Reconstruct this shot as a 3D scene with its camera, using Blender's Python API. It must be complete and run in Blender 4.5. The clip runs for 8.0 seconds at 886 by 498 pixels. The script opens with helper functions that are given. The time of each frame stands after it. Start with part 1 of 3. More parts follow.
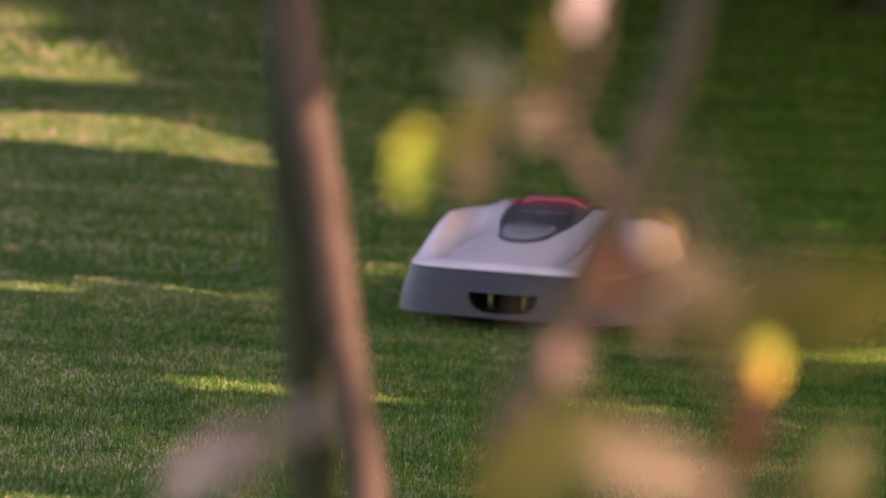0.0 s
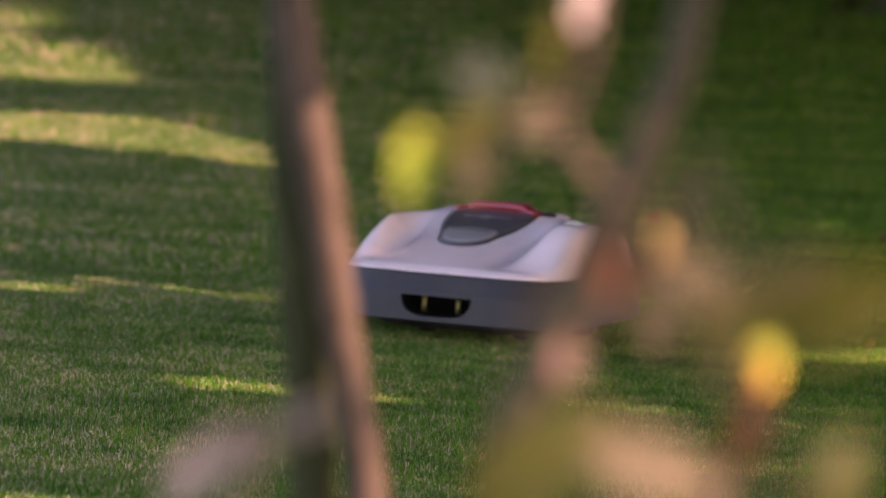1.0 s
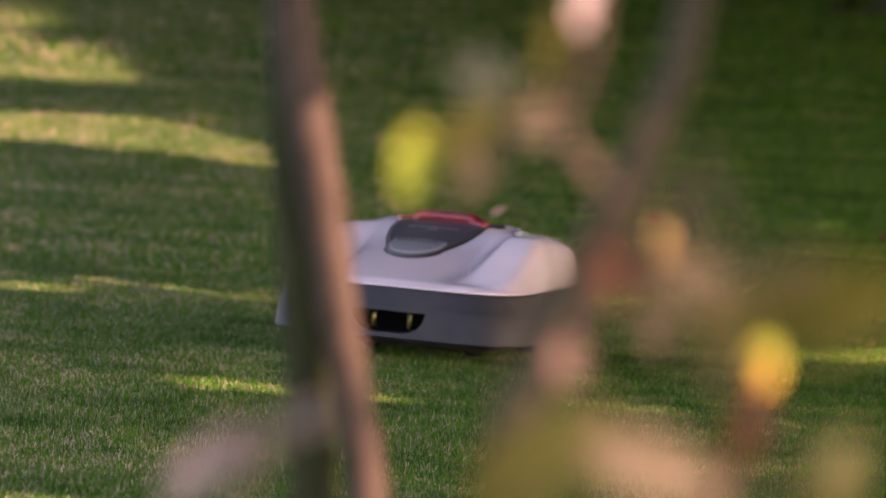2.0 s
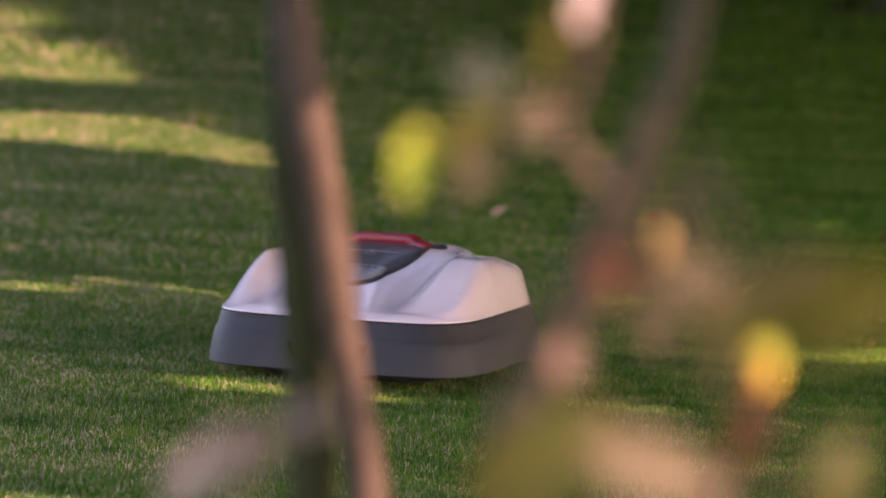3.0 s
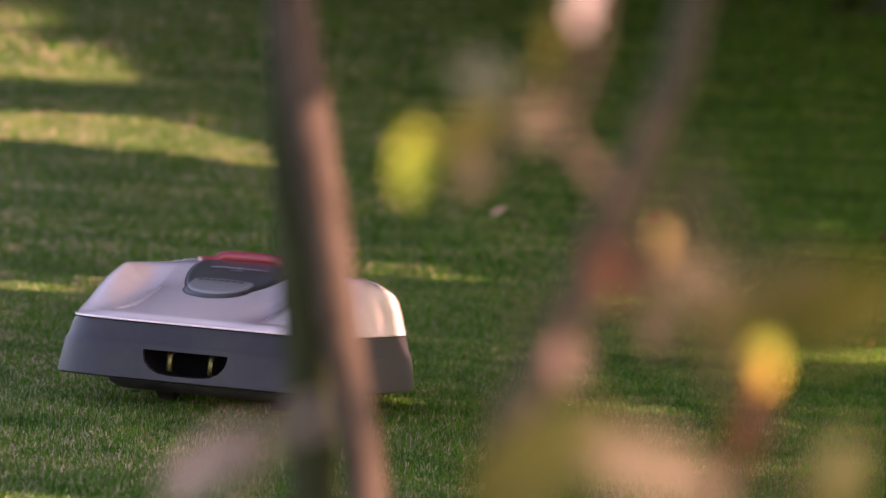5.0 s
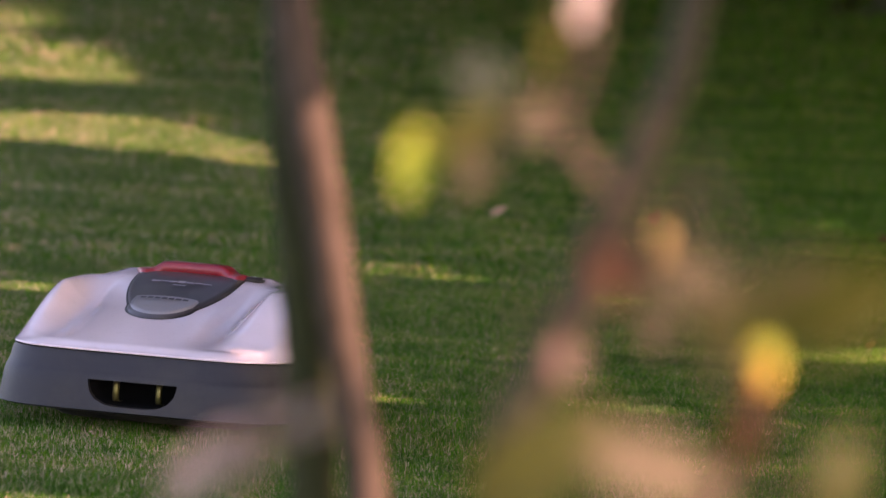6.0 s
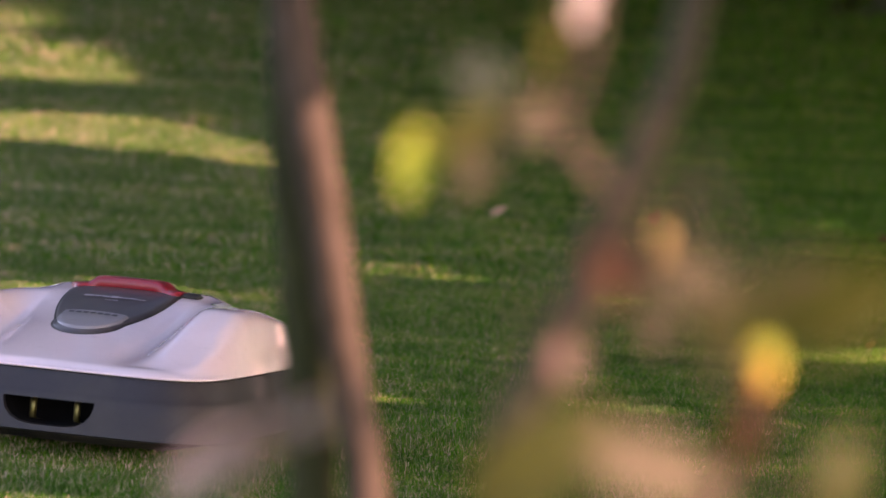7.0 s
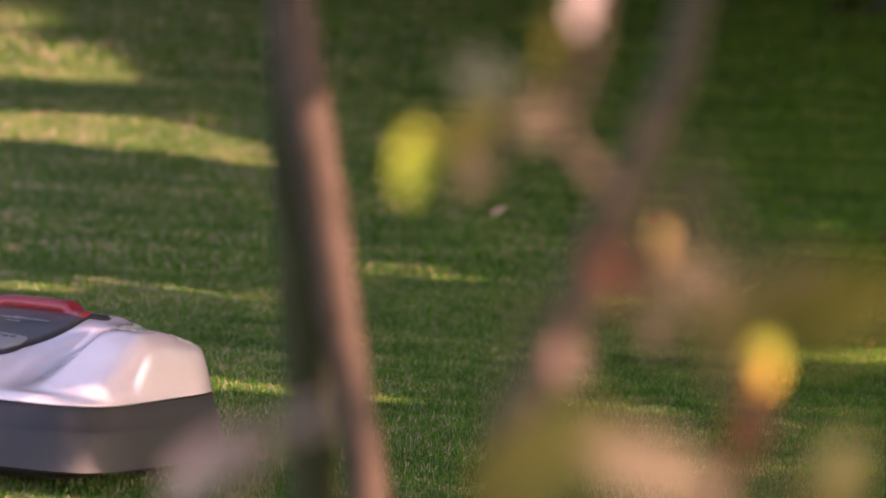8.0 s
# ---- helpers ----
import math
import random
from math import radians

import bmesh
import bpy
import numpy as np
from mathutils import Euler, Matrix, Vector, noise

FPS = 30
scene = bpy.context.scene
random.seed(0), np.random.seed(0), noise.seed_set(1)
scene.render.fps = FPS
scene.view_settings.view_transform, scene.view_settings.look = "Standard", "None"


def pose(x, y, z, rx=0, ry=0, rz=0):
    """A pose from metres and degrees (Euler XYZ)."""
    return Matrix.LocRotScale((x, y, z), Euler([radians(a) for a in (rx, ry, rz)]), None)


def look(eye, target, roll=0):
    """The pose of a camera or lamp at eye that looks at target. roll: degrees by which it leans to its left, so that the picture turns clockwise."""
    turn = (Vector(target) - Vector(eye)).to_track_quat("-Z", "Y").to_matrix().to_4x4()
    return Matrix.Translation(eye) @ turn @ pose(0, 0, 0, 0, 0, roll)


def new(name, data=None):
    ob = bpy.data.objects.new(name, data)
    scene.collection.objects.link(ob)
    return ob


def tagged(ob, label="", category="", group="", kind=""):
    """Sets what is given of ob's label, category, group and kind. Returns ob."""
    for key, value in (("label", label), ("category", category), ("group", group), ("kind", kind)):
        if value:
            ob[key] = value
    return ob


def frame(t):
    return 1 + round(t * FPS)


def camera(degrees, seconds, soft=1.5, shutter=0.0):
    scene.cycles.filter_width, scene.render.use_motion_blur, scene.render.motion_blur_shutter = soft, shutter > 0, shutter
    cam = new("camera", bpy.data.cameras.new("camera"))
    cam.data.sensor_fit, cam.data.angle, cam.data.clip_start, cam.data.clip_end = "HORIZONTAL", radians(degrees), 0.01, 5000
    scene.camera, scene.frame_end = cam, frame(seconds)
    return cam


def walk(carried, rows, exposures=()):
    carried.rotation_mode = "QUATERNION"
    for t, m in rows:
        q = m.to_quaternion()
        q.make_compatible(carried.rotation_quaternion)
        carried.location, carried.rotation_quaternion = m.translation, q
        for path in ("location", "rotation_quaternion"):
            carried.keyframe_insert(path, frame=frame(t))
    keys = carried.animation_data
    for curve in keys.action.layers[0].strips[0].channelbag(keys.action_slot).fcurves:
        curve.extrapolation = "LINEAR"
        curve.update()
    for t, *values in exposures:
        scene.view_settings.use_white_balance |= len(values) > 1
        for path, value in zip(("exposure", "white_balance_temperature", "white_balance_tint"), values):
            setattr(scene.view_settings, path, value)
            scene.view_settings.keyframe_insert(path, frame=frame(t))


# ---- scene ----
FOCUS = 8.45
cam = camera(10.54, 8.0, soft=1.5)
cam.data.dof.use_dof = True
cam.data.dof.focus_distance = FOCUS
cam.data.dof.aperture_fstop = 5.4
EYE = pose(0, 0, 1.04, 90 - 4.70, 0, 0)
walk(cam, [(0.0, EYE), (8.0, EYE)], exposures=[(0.0, 2.32, 7500, 40), (8.0, 2.32, 7500, 40)])

# ---- light ----
SUN_UP, SUN_ROUND = radians(30), radians(113)
SUN = Vector((math.sin(SUN_ROUND) * math.cos(SUN_UP), math.cos(SUN_ROUND) * math.cos(SUN_UP), math.sin(SUN_UP)))
world = bpy.data.worlds.new("sky")
scene.world = world
world.use_nodes = True
sky = world.node_tree.nodes.new("ShaderNodeTexSky")
sky.sky_type, sky.sun_disc = "NISHITA", False
sky.sun_elevation, sky.sun_rotation = SUN_UP, SUN_ROUND
background = world.node_tree.nodes["Background"]
background.inputs["Strength"].default_value = 0.128
world.node_tree.links.new(sky.outputs[0], background.inputs["Color"])
lamp = bpy.data.lights.new("sun", "SUN")
lamp.energy, lamp.angle, lamp.color = 4.0, radians(0.5), (1.0, 0.735, 0.60)
sun = new("sun", lamp)
sun.matrix_world = look(SUN * 60, (0, 0, 0))


# ---- materials ----
class Paint:
    """A node material: one Principled shader and short ways to add textures."""

    def __init__(self, name, colour=(0.5, 0.5, 0.5), rough=0.6, metal=0.0, coat=0.0, spec=0.5):
        self.mat = bpy.data.materials.new(name)
        self.mat.use_nodes = True
        self.tree = self.mat.node_tree
        self.shader = self.tree.nodes["Principled BSDF"]
        self.set("Base Color", (*colour, 1)), self.set("Roughness", rough), self.set("Metallic", metal)
        self.set("Coat Weight", coat), self.set("Coat Roughness", 0.08), self.set("Specular IOR Level", spec)

    def set(self, socket, value):
        self.shader.inputs[socket].default_value = value

    def add(self, kind, **values):
        node = self.tree.nodes.new(kind)
        for key, value in values.items():
            node.inputs[key.replace("_", " ")].default_value = value
        return node

    def link(self, a, b):
        self.tree.links.new(a, b)

    def coords(self):
        return self.add("ShaderNodeTexCoord").outputs["Object"]

    def noise(self, scale, detail=4.0, rough=0.55, vector=None):
        n = self.add("ShaderNodeTexNoise", Scale=scale, Detail=detail, Roughness=rough)
        self.link(vector or self.coords(), n.inputs["Vector"])
        return n.outputs["Fac"]

    def ramp(self, fac, stops):
        r = self.tree.nodes.new("ShaderNodeValToRGB")
        while len(r.color_ramp.elements) < len(stops):
            r.color_ramp.elements.new(0.5)
        for e, (at, c) in zip(r.color_ramp.elements, stops):
            e.position, e.color = at, (*c, 1)
        self.link(fac, r.inputs["Fac"])
        return r.outputs["Color"]

    def mix(self, fac, a, b, how="MIX"):
        m = self.tree.nodes.new("ShaderNodeMix")
        m.data_type, m.blend_type = "RGBA", how
        for value, socket in ((fac, m.inputs[0]), (a, m.inputs[6]), (b, m.inputs[7])):
            if isinstance(value, (int, float)):
                socket.default_value = value
            elif isinstance(value, tuple):
                socket.default_value = (*value, 1)
            else:
                self.link(value, socket)
        return m.outputs[2]

    def colour(self, out):
        self.link(out, self.shader.inputs["Base Color"])
        return self

    def rough(self, fac, low, high):
        m = self.add("ShaderNodeMapRange")
        m.inputs["To Min"].default_value, m.inputs["To Max"].default_value = low, high
        self.link(fac, m.inputs["Value"])
        self.link(m.outputs[0], self.shader.inputs["Roughness"])
        return self

    def bump(self, fac, strength, distance=0.002):
        b = self.add("ShaderNodeBump", Strength=strength, Distance=distance)
        self.link(fac, b.inputs["Height"])
        self.link(b.outputs[0], self.shader.inputs["Normal"])
        return self

    def thin(self, colour, amount):
        """Lets light through, as a leaf does."""
        t = self.add("ShaderNodeBsdfTranslucent")
        if isinstance(colour, tuple):
            t.inputs["Color"].default_value = (*colour, 1)
        else:
            self.link(colour, t.inputs["Color"])
        m = self.add("ShaderNodeMixShader", Fac=amount)
        self.link(self.shader.outputs[0], m.inputs[1])
        self.link(t.outputs[0], m.inputs[2])
        self.link(m.outputs[0], self.tree.nodes["Material Output"].inputs["Surface"])
        return self


def soil_paint():
    p = Paint("soil_and_thatch", rough=0.95, spec=0.1)
    fine = p.ramp(p.noise(160, 6), [(0.3, (0.035, 0.075, 0.010)), (0.55, (0.06, 0.12, 0.017)), (0.8, (0.15, 0.15, 0.055))])
    broad = p.ramp(p.noise(1.7, 5), [(0.35, (0.7, 0.8, 0.7)), (0.7, (1.2, 1.1, 1.0))])
    return p.colour(p.mix(1.0, fine, broad, "MULTIPLY")).bump(p.noise(220, 5), 0.8, 0.01).mat


def grass_paint():
    p = Paint("grass_blades", rough=0.55, spec=0.16)
    island = p.add("ShaderNodeNewGeometry").outputs["Random Per Island"]
    place = p.add("ShaderNodeSeparateXYZ")
    p.link(p.coords(), place.inputs[0])
    # more straw-coloured blades towards -x, greener ones towards +x
    straw_gain = p.add("ShaderNodeMapRange", From_Min=1.3, From_Max=-1.2, To_Min=0.79, To_Max=1.10)
    p.link(place.outputs[0], straw_gain.inputs["Value"])
    strawier = p.add("ShaderNodeMath")
    strawier.operation = "MULTIPLY"
    p.link(island, strawier.inputs[0]), p.link(straw_gain.outputs[0], strawier.inputs[1])
    hue = p.ramp(strawier.outputs[0], [(0.0, (0.024, 0.122, 0.004)), (0.4, (0.044, 0.170, 0.006)), (0.60, (0.100, 0.212, 0.013)),
                          (0.76, (0.20, 0.205, 0.09)), (1.0, (0.43, 0.37, 0.26))])
    dry = p.noise(3.4, 5, 0.62)
    stripe = p.add("ShaderNodeMapping")
    stripe.inputs["Scale"].default_value = (0.5, 3.2, 1.0)
    p.link(p.coords(), stripe.inputs["Vector"])
    streak = p.noise(1.6, 4, 0.6, stripe.outputs[0])
    shade = p.ramp(dry, [(0.34, (0.62, 0.76, 0.64)), (0.5, (1.0, 1.0, 1.0)), (0.66, (1.75, 1.30, 1.6))])
    shade2 = p.ramp(streak, [(0.36, (0.75, 0.84, 0.76)), (0.5, (1.0, 1.0, 1.0)), (0.66, (1.35, 1.15, 1.28))])
    tuft = p.ramp(p.noise(22, 3, 0.6), [(0.36, (0.76, 0.82, 0.76)), (0.5, (1.0, 1.0, 1.0)), (0.64, (1.25, 1.15, 1.22))])
    full = p.mix(1.0, p.mix(1.0, p.mix(1.0, hue, shade, "MULTIPLY"), shade2, "MULTIPLY"), tuft, "MULTIPLY")
    return p.colour(full).thin(full, 0.38).mat


def leaf_paint(name, base, tip, through_amount=0.22, rough=0.45):
    """A leaf blade: its colour runs from the stalk to the tip, with mottling and veins."""
    p = Paint(name, rough=rough, spec=0.4)
    sep = p.add("ShaderNodeSeparateXYZ")
    p.link(p.coords(), sep.inputs[0])
    along = p.add("ShaderNodeMapRange")
    along.inputs["From Min"].default_value, along.inputs["From Max"].default_value = 0.004, 0.026
    p.link(sep.outputs[0], along.inputs["Value"])
    c = p.mix(along.outputs[0], base, tip)
    c = p.mix(1.0, c, p.ramp(p.noise(90, 5), [(0.3, (0.7, 0.68, 0.62)), (0.65, (1.1, 1.08, 1.0))]), "MULTIPLY")
    return p.colour(c).bump(p.noise(260, 4), 0.4, 0.001).thin(c, through_amount).mat


def bark_paint(name, dark, light):
    p = Paint(name, rough=0.85, spec=0.2)
    stretch = p.add("ShaderNodeMapping")
    stretch.inputs["Scale"].default_value = (1, 1, 0.25)
    p.link(p.coords(), stretch.inputs["Vector"])
    grain = p.noise(70, 6, 0.6, stretch.outputs[0])
    spots = p.noise(14, 3)
    c = p.mix(p.ramp(spots, [(0.4, (0.0, 0.0, 0.0)), (0.62, (0.25, 0.25, 0.25))]), p.ramp(grain, [(0.3, dark), (0.7, light)]), dark)
    return p.colour(c).bump(grain, 0.6, 0.004).mat


def plastic_paint(name, colour, rough, coat=0.0, grime=0.25, grain=0.0):
    """Moulded plastic with dust, faint scratches and grass smears."""
    p = Paint(name, colour, rough, coat=coat)
    dust = p.noise(9, 6, 0.65)
    dirt = p.ramp(dust, [(0.42, colour), (0.72, tuple(c * (1 - grime) + k * grime for c, k in zip(colour, (0.30, 0.27, 0.20))))])
    fleck = p.ramp(p.noise(55, 5, 0.7), [(0.62, (1, 1, 1)), (0.78, (0.80, 0.79, 0.74))])
    p.colour(p.mix(1.0, dirt, fleck, "MULTIPLY")).rough(dust, rough * 0.75, rough * 1.4)
    if grain:
        p.bump(p.noise(900, 2), grain, 0.0006)
    return p.mat


SOIL, GRASS = soil_paint(), grass_paint()
SHELL = plastic_paint("white_gloss_plastic", (0.88, 0.71, 0.705), 0.12, 1.0, 0.10)
BUMPER = plastic_paint("grey_matt_plastic", (0.0145, 0.0125, 0.015), 0.5, 0.0, 0.07, 0.25)
PANEL = plastic_paint("dark_grey_panel_plastic", (0.043, 0.038, 0.042), 0.32, 0.3, 0.15)
SILVER = plastic_paint("silver_badge_plastic", (0.27, 0.25, 0.25), 0.28, 0.4, 0.1)
RED = plastic_paint("red_gloss_plastic", (0.28, 0.010, 0.018), 0.35, 0.4, 0.1)
BLACK = plastic_paint("black_rubber_plastic", (0.006, 0.006, 0.0065), 0.6, 0.0, 0.2)
BRASS = Paint("brass_contact", (0.22, 0.18, 0.06), 0.45, 0.9).mat
RECESS = Paint("black_recess", (0.004, 0.004, 0.004), 0.9, spec=0.1).mat
PRINT = Paint("pale_print", (0.34, 0.32, 0.33), 0.5).mat
EMBOSSED = Paint("dark_embossing", (0.07, 0.065, 0.067), 0.5).mat
BARK_DARK = bark_paint("mossy_dark_bark", (0.016, 0.018, 0.005), (0.036, 0.039, 0.012))
BARK_PINK = bark_paint("pinkish_brown_bark", (0.032, 0.021, 0.012), (0.071, 0.047, 0.033))
BARK_GREY = bark_paint("grey_brown_bark", (0.027, 0.022, 0.011), (0.058, 0.047, 0.024))
BARK_TREE = bark_paint("tree_bark", (0.05, 0.04, 0.03), (0.14, 0.11, 0.085))
LEAVES = {
    "yellow": leaf_paint("yellow_green_leaf", (0.42, 0.47, 0.06), (0.56, 0.64, 0.10)),
    "olive": leaf_paint("olive_leaf", (0.068, 0.074, 0.010), (0.105, 0.108, 0.016)),
    "tan": leaf_paint("tan_pink_leaf", (0.145, 0.112, 0.066), (0.205, 0.165, 0.108)),
    "orange": leaf_paint("orange_yellow_leaf", (0.50, 0.22, 0.03), (0.66, 0.78, 0.10)),
    "brown": leaf_paint("red_brown_leaf", (0.095, 0.04, 0.022), (0.15, 0.065, 0.035)),
    "grey": leaf_paint("lilac_grey_leaf", (0.34, 0.295, 0.33), (0.42, 0.365, 0.41), 0.1, 0.3),
    "pale": leaf_paint("pale_dry_leaf", (0.62, 0.40, 0.26), (0.70, 0.47, 0.32), 0.1),
    "pink": leaf_paint("pale_pink_petal", (0.70, 0.57, 0.54), (0.88, 0.80, 0.78)),
    "amber": leaf_paint("dull_amber_leaf", (0.42, 0.26, 0.09), (0.54, 0.40, 0.12)),
    "rose": leaf_paint("dusky_pink_leaf", (0.33, 0.22, 0.18), (0.40, 0.27, 0.23)),
    "dull": leaf_paint("dull_green_leaf", (0.10, 0.12, 0.06), (0.15, 0.16, 0.10), 0.2),
}
TREE_LEAF = leaf_paint("tree_foliage", (0.05, 0.075, 0.015), (0.08, 0.10, 0.02), 0.25)


# ---- helpers of this scene ----
def part(name, bm, material, parent=None, label="", smooth=True):
    mesh = bpy.data.meshes.new(name)
    bm.to_mesh(mesh)
    bm.free()
    mesh.materials.append(material)
    for f in mesh.polygons:
        f.use_smooth = smooth
    ob = new(name, mesh)
    ob.parent = parent
    if label:
        ob["label"] = label
    return ob


def thing(name, label, category, group="", kind=""):
    return tagged(new(name), label, category, group, kind)


def rise(x, y):
    """The lawn's height: it falls gently across and climbs to a bank at the far end."""
    far = max(0.0, y - 13.0)
    bank = 0.055 * far * far / (far + 5.0)
    side = 40 * math.tanh(x / 40)
    return -0.066 * side + min(bank, 2.2)


def raw_mesh(name, verts, faces, material):
    """A mesh from arrays: verts n x 3, faces m x k of one size."""
    mesh = bpy.data.meshes.new(name)
    k = faces.shape[1]
    mesh.vertices.add(len(verts))
    mesh.vertices.foreach_set("co", verts.astype(np.float32).ravel())
    mesh.loops.add(faces.size)
    mesh.loops.foreach_set("vertex_index", faces.astype(np.int32).ravel())
    mesh.polygons.add(len(faces))
    mesh.polygons.foreach_set("loop_start", np.arange(0, faces.size, k, dtype=np.int32))
    mesh.polygons.foreach_set("loop_total", np.full(len(faces), k, dtype=np.int32))
    mesh.update(calc_edges=True)
    mesh.materials.append(material)
    return mesh


# ---- ground ----
def ground():
    def steps(near, wide):
        a = list(np.arange(-near, near + 0.01, 0.5))
        while a[-1] < wide:
            a.append(a[-1] * 1.35)
        return [-v for v in reversed(a) if v > near] + a
    xs = steps(6, 900)
    ys = [v + 14 for v in steps(14, 900)]
    bm = bmesh.new()
    rows = [[bm.verts.new((x, y, rise(x, y))) for x in xs] for y in ys]
    for a, b in zip(rows, rows[1:]):
        for i in range(len(xs) - 1):
            bm.faces.new((a[i], a[i + 1], b[i + 1], b[i]))
    tagged(part("ground", bm, SOIL), "earth and thatch under the short lawn", "lawn", kind="structure")


def grass(name, x0, x1, y0, y1, density, height, width, seed, label):
    """A stretch of mown blades, each bent at the middle."""
    rng = np.random.default_rng(seed)
    n = int((x1 - x0) * (y1 - y0) * density)
    x, y = rng.uniform(x0, x1, n), rng.uniform(y0, y1, n)
    seen = np.abs(x) < 0.10 * y + 0.12
    x, y = x[seen], y[seen]
    n = len(x)
    tuft = 0.5 + 0.25 * np.sin(x * 9.1 + 2 * np.sin(y * 5.3)) + 0.25 * np.sin(y * 11.7 + 3 * np.sin(x * 4.1 + y * 2.0))
    far = np.maximum(0, y - 13)
    z = -0.066 * 40 * np.tanh(x / 40) + np.minimum(0.055 * far * far / (far + 5), 2.2) - 0.004
    turn, lean = rng.uniform(0, 2 * np.pi, n), rng.uniform(-1.42, 1.42, n)
    h = height * rng.uniform(0.55, 1.1, n) * (0.75 + 0.4 * tuft)
    tall = rng.random(n) > 0.99
    h = np.where(tall, h * 1.7, h)
    w = width * rng.uniform(0.6, 1.2, n)
    face = rng.uniform(0, np.pi, n)
    ax, ay = np.cos(face) * w / 2, np.sin(face) * w / 2
    dx, dy = np.cos(turn) * np.sin(lean) * h, np.sin(turn) * np.sin(lean) * h
    up = h * np.cos(lean)
    v = np.empty((n, 4, 3))
    v[:, 0] = np.stack([x - ax, y - ay, z], 1)
    v[:, 1] = np.stack([x + ax, y + ay, z], 1)
    v[:, 2] = np.stack([x + ax * 0.35 + dx, y + ay * 0.35 + dy, z + up], 1)
    v[:, 3] = np.stack([x - ax * 0.35 + dx, y - ay * 0.35 + dy, z + up], 1)
    f = np.arange(n * 4).reshape(n, 4)
    tagged(new(name, raw_mesh(name, v.reshape(-1, 3), f, GRASS)), label, "grass", kind="stuff")


ground()
grass("grass", -1.15, 1.15, 7.2, 11.5, 86000, 0.0165, 0.0028, 1, "short mown green lawn blades with straw-coloured ones")
grass("grass", -1.8, 1.8, 11.5, 18.0, 18000, 0.023, 0.0052, 2, "short mown lawn blades in tree shade")
grass("grass", -3.0, 3.0, 18.0, 27.0, 4500, 0.034, 0.009, 3, "lawn blades on the far rising bank")


# ---- trees beside the lawn, out of view, placed for the shade they lay on it ----
# gaps in the crowns, by where their light comes down: middle x, y, half length, half width, turn in degrees
GAPS = [
    (-1.26, 15.78, 0.36, 0.53, -33),
    (-0.95, 15.52, 0.27, 0.34, -58),
    (-0.69, 15.19, 0.35, 0.12, -54),
    (-1.51, 17.98, 0.30, 0.49, 10),
    (-1.61, 18.52, 0.25, 0.57, -5),
    (-1.80, 19.20, 0.12, 0.40, -3),
    (-1.86, 20.41, 0.18, 0.76, 7),
    (-0.92, 10.84, 0.08, 0.08, 41),
    (-0.82, 11.02, 0.08, 0.09, 25),
    (-0.46, 10.98, 0.11, 0.07, 14),
    (-0.14, 11.84, 0.09, 0.14, 0),
    (-0.40, 9.13, 0.09, 0.10, -7),
    (0.42, 11.43, 0.09, 0.07, 29),
    (0.91, 10.50, 0.20, 0.12, 35),
    (0.41, 9.15, 0.06, 0.05, 20),
    (-0.57, 7.34, 0.11, 0.06, 22),
    (0.135, 13.50, 0.05, 0.07, 34),
]


def lit(x, y):
    for gx, gy, a, b, turn in GAPS:
        c, s = math.cos(radians(turn)), math.sin(radians(turn))
        u, v = (x - gx) * c + (y - gy) * s, -(x - gx) * s + (y - gy) * c
        if (u / a) ** 2 + (v / b) ** 2 < 1:
            return True
    return False


# thinner foliage: middle x, y, half length, half width, share of leaves missing
THIN = [
    (-0.95, 7.65, 0.24, 0.28, 0.75),
    (-0.60, 7.30, 1.0, 0.5, 0.35),
    (-0.40, 9.15, 0.25, 0.3, 0.45),
    (-0.59, 8.11, 0.4, 0.6, 0.12),
    (-1.74, 20.39, 1.0, 3, 0.32),
    (-0.03, 8.99, 0.22, 0.2, 0.7),
]


def thinned(x, y):
    return max(share * max(0.0, 1 - ((x - tx) / a) ** 2 - ((y - ty) / b) ** 2) ** 0.5 for tx, ty, a, b, share in THIN)


def limb(bm, points, radii, sides=8):
    """A tapered round limb through the points."""
    rings = []
    for i, p in enumerate(points):
        p = Vector(p)
        d = (Vector(points[min(i + 1, len(points) - 1)]) - Vector(points[max(i - 1, 0)])).normalized()
        q = d.to_track_quat("Z", "Y")
        rings.append([bm.verts.new(p + q @ Vector((math.cos(k * math.tau / sides) * radii[i], math.sin(k * math.tau / sides) * radii[i], 0)))
                      for k in range(sides)])
    for a, b in zip(rings, rings[1:]):
        for k in range(sides):
            bm.faces.new((a[k], a[(k + 1) % sides], b[(k + 1) % sides], b[k]))
    bm.faces.new(rings[0][::-1]), bm.faces.new(rings[-1])


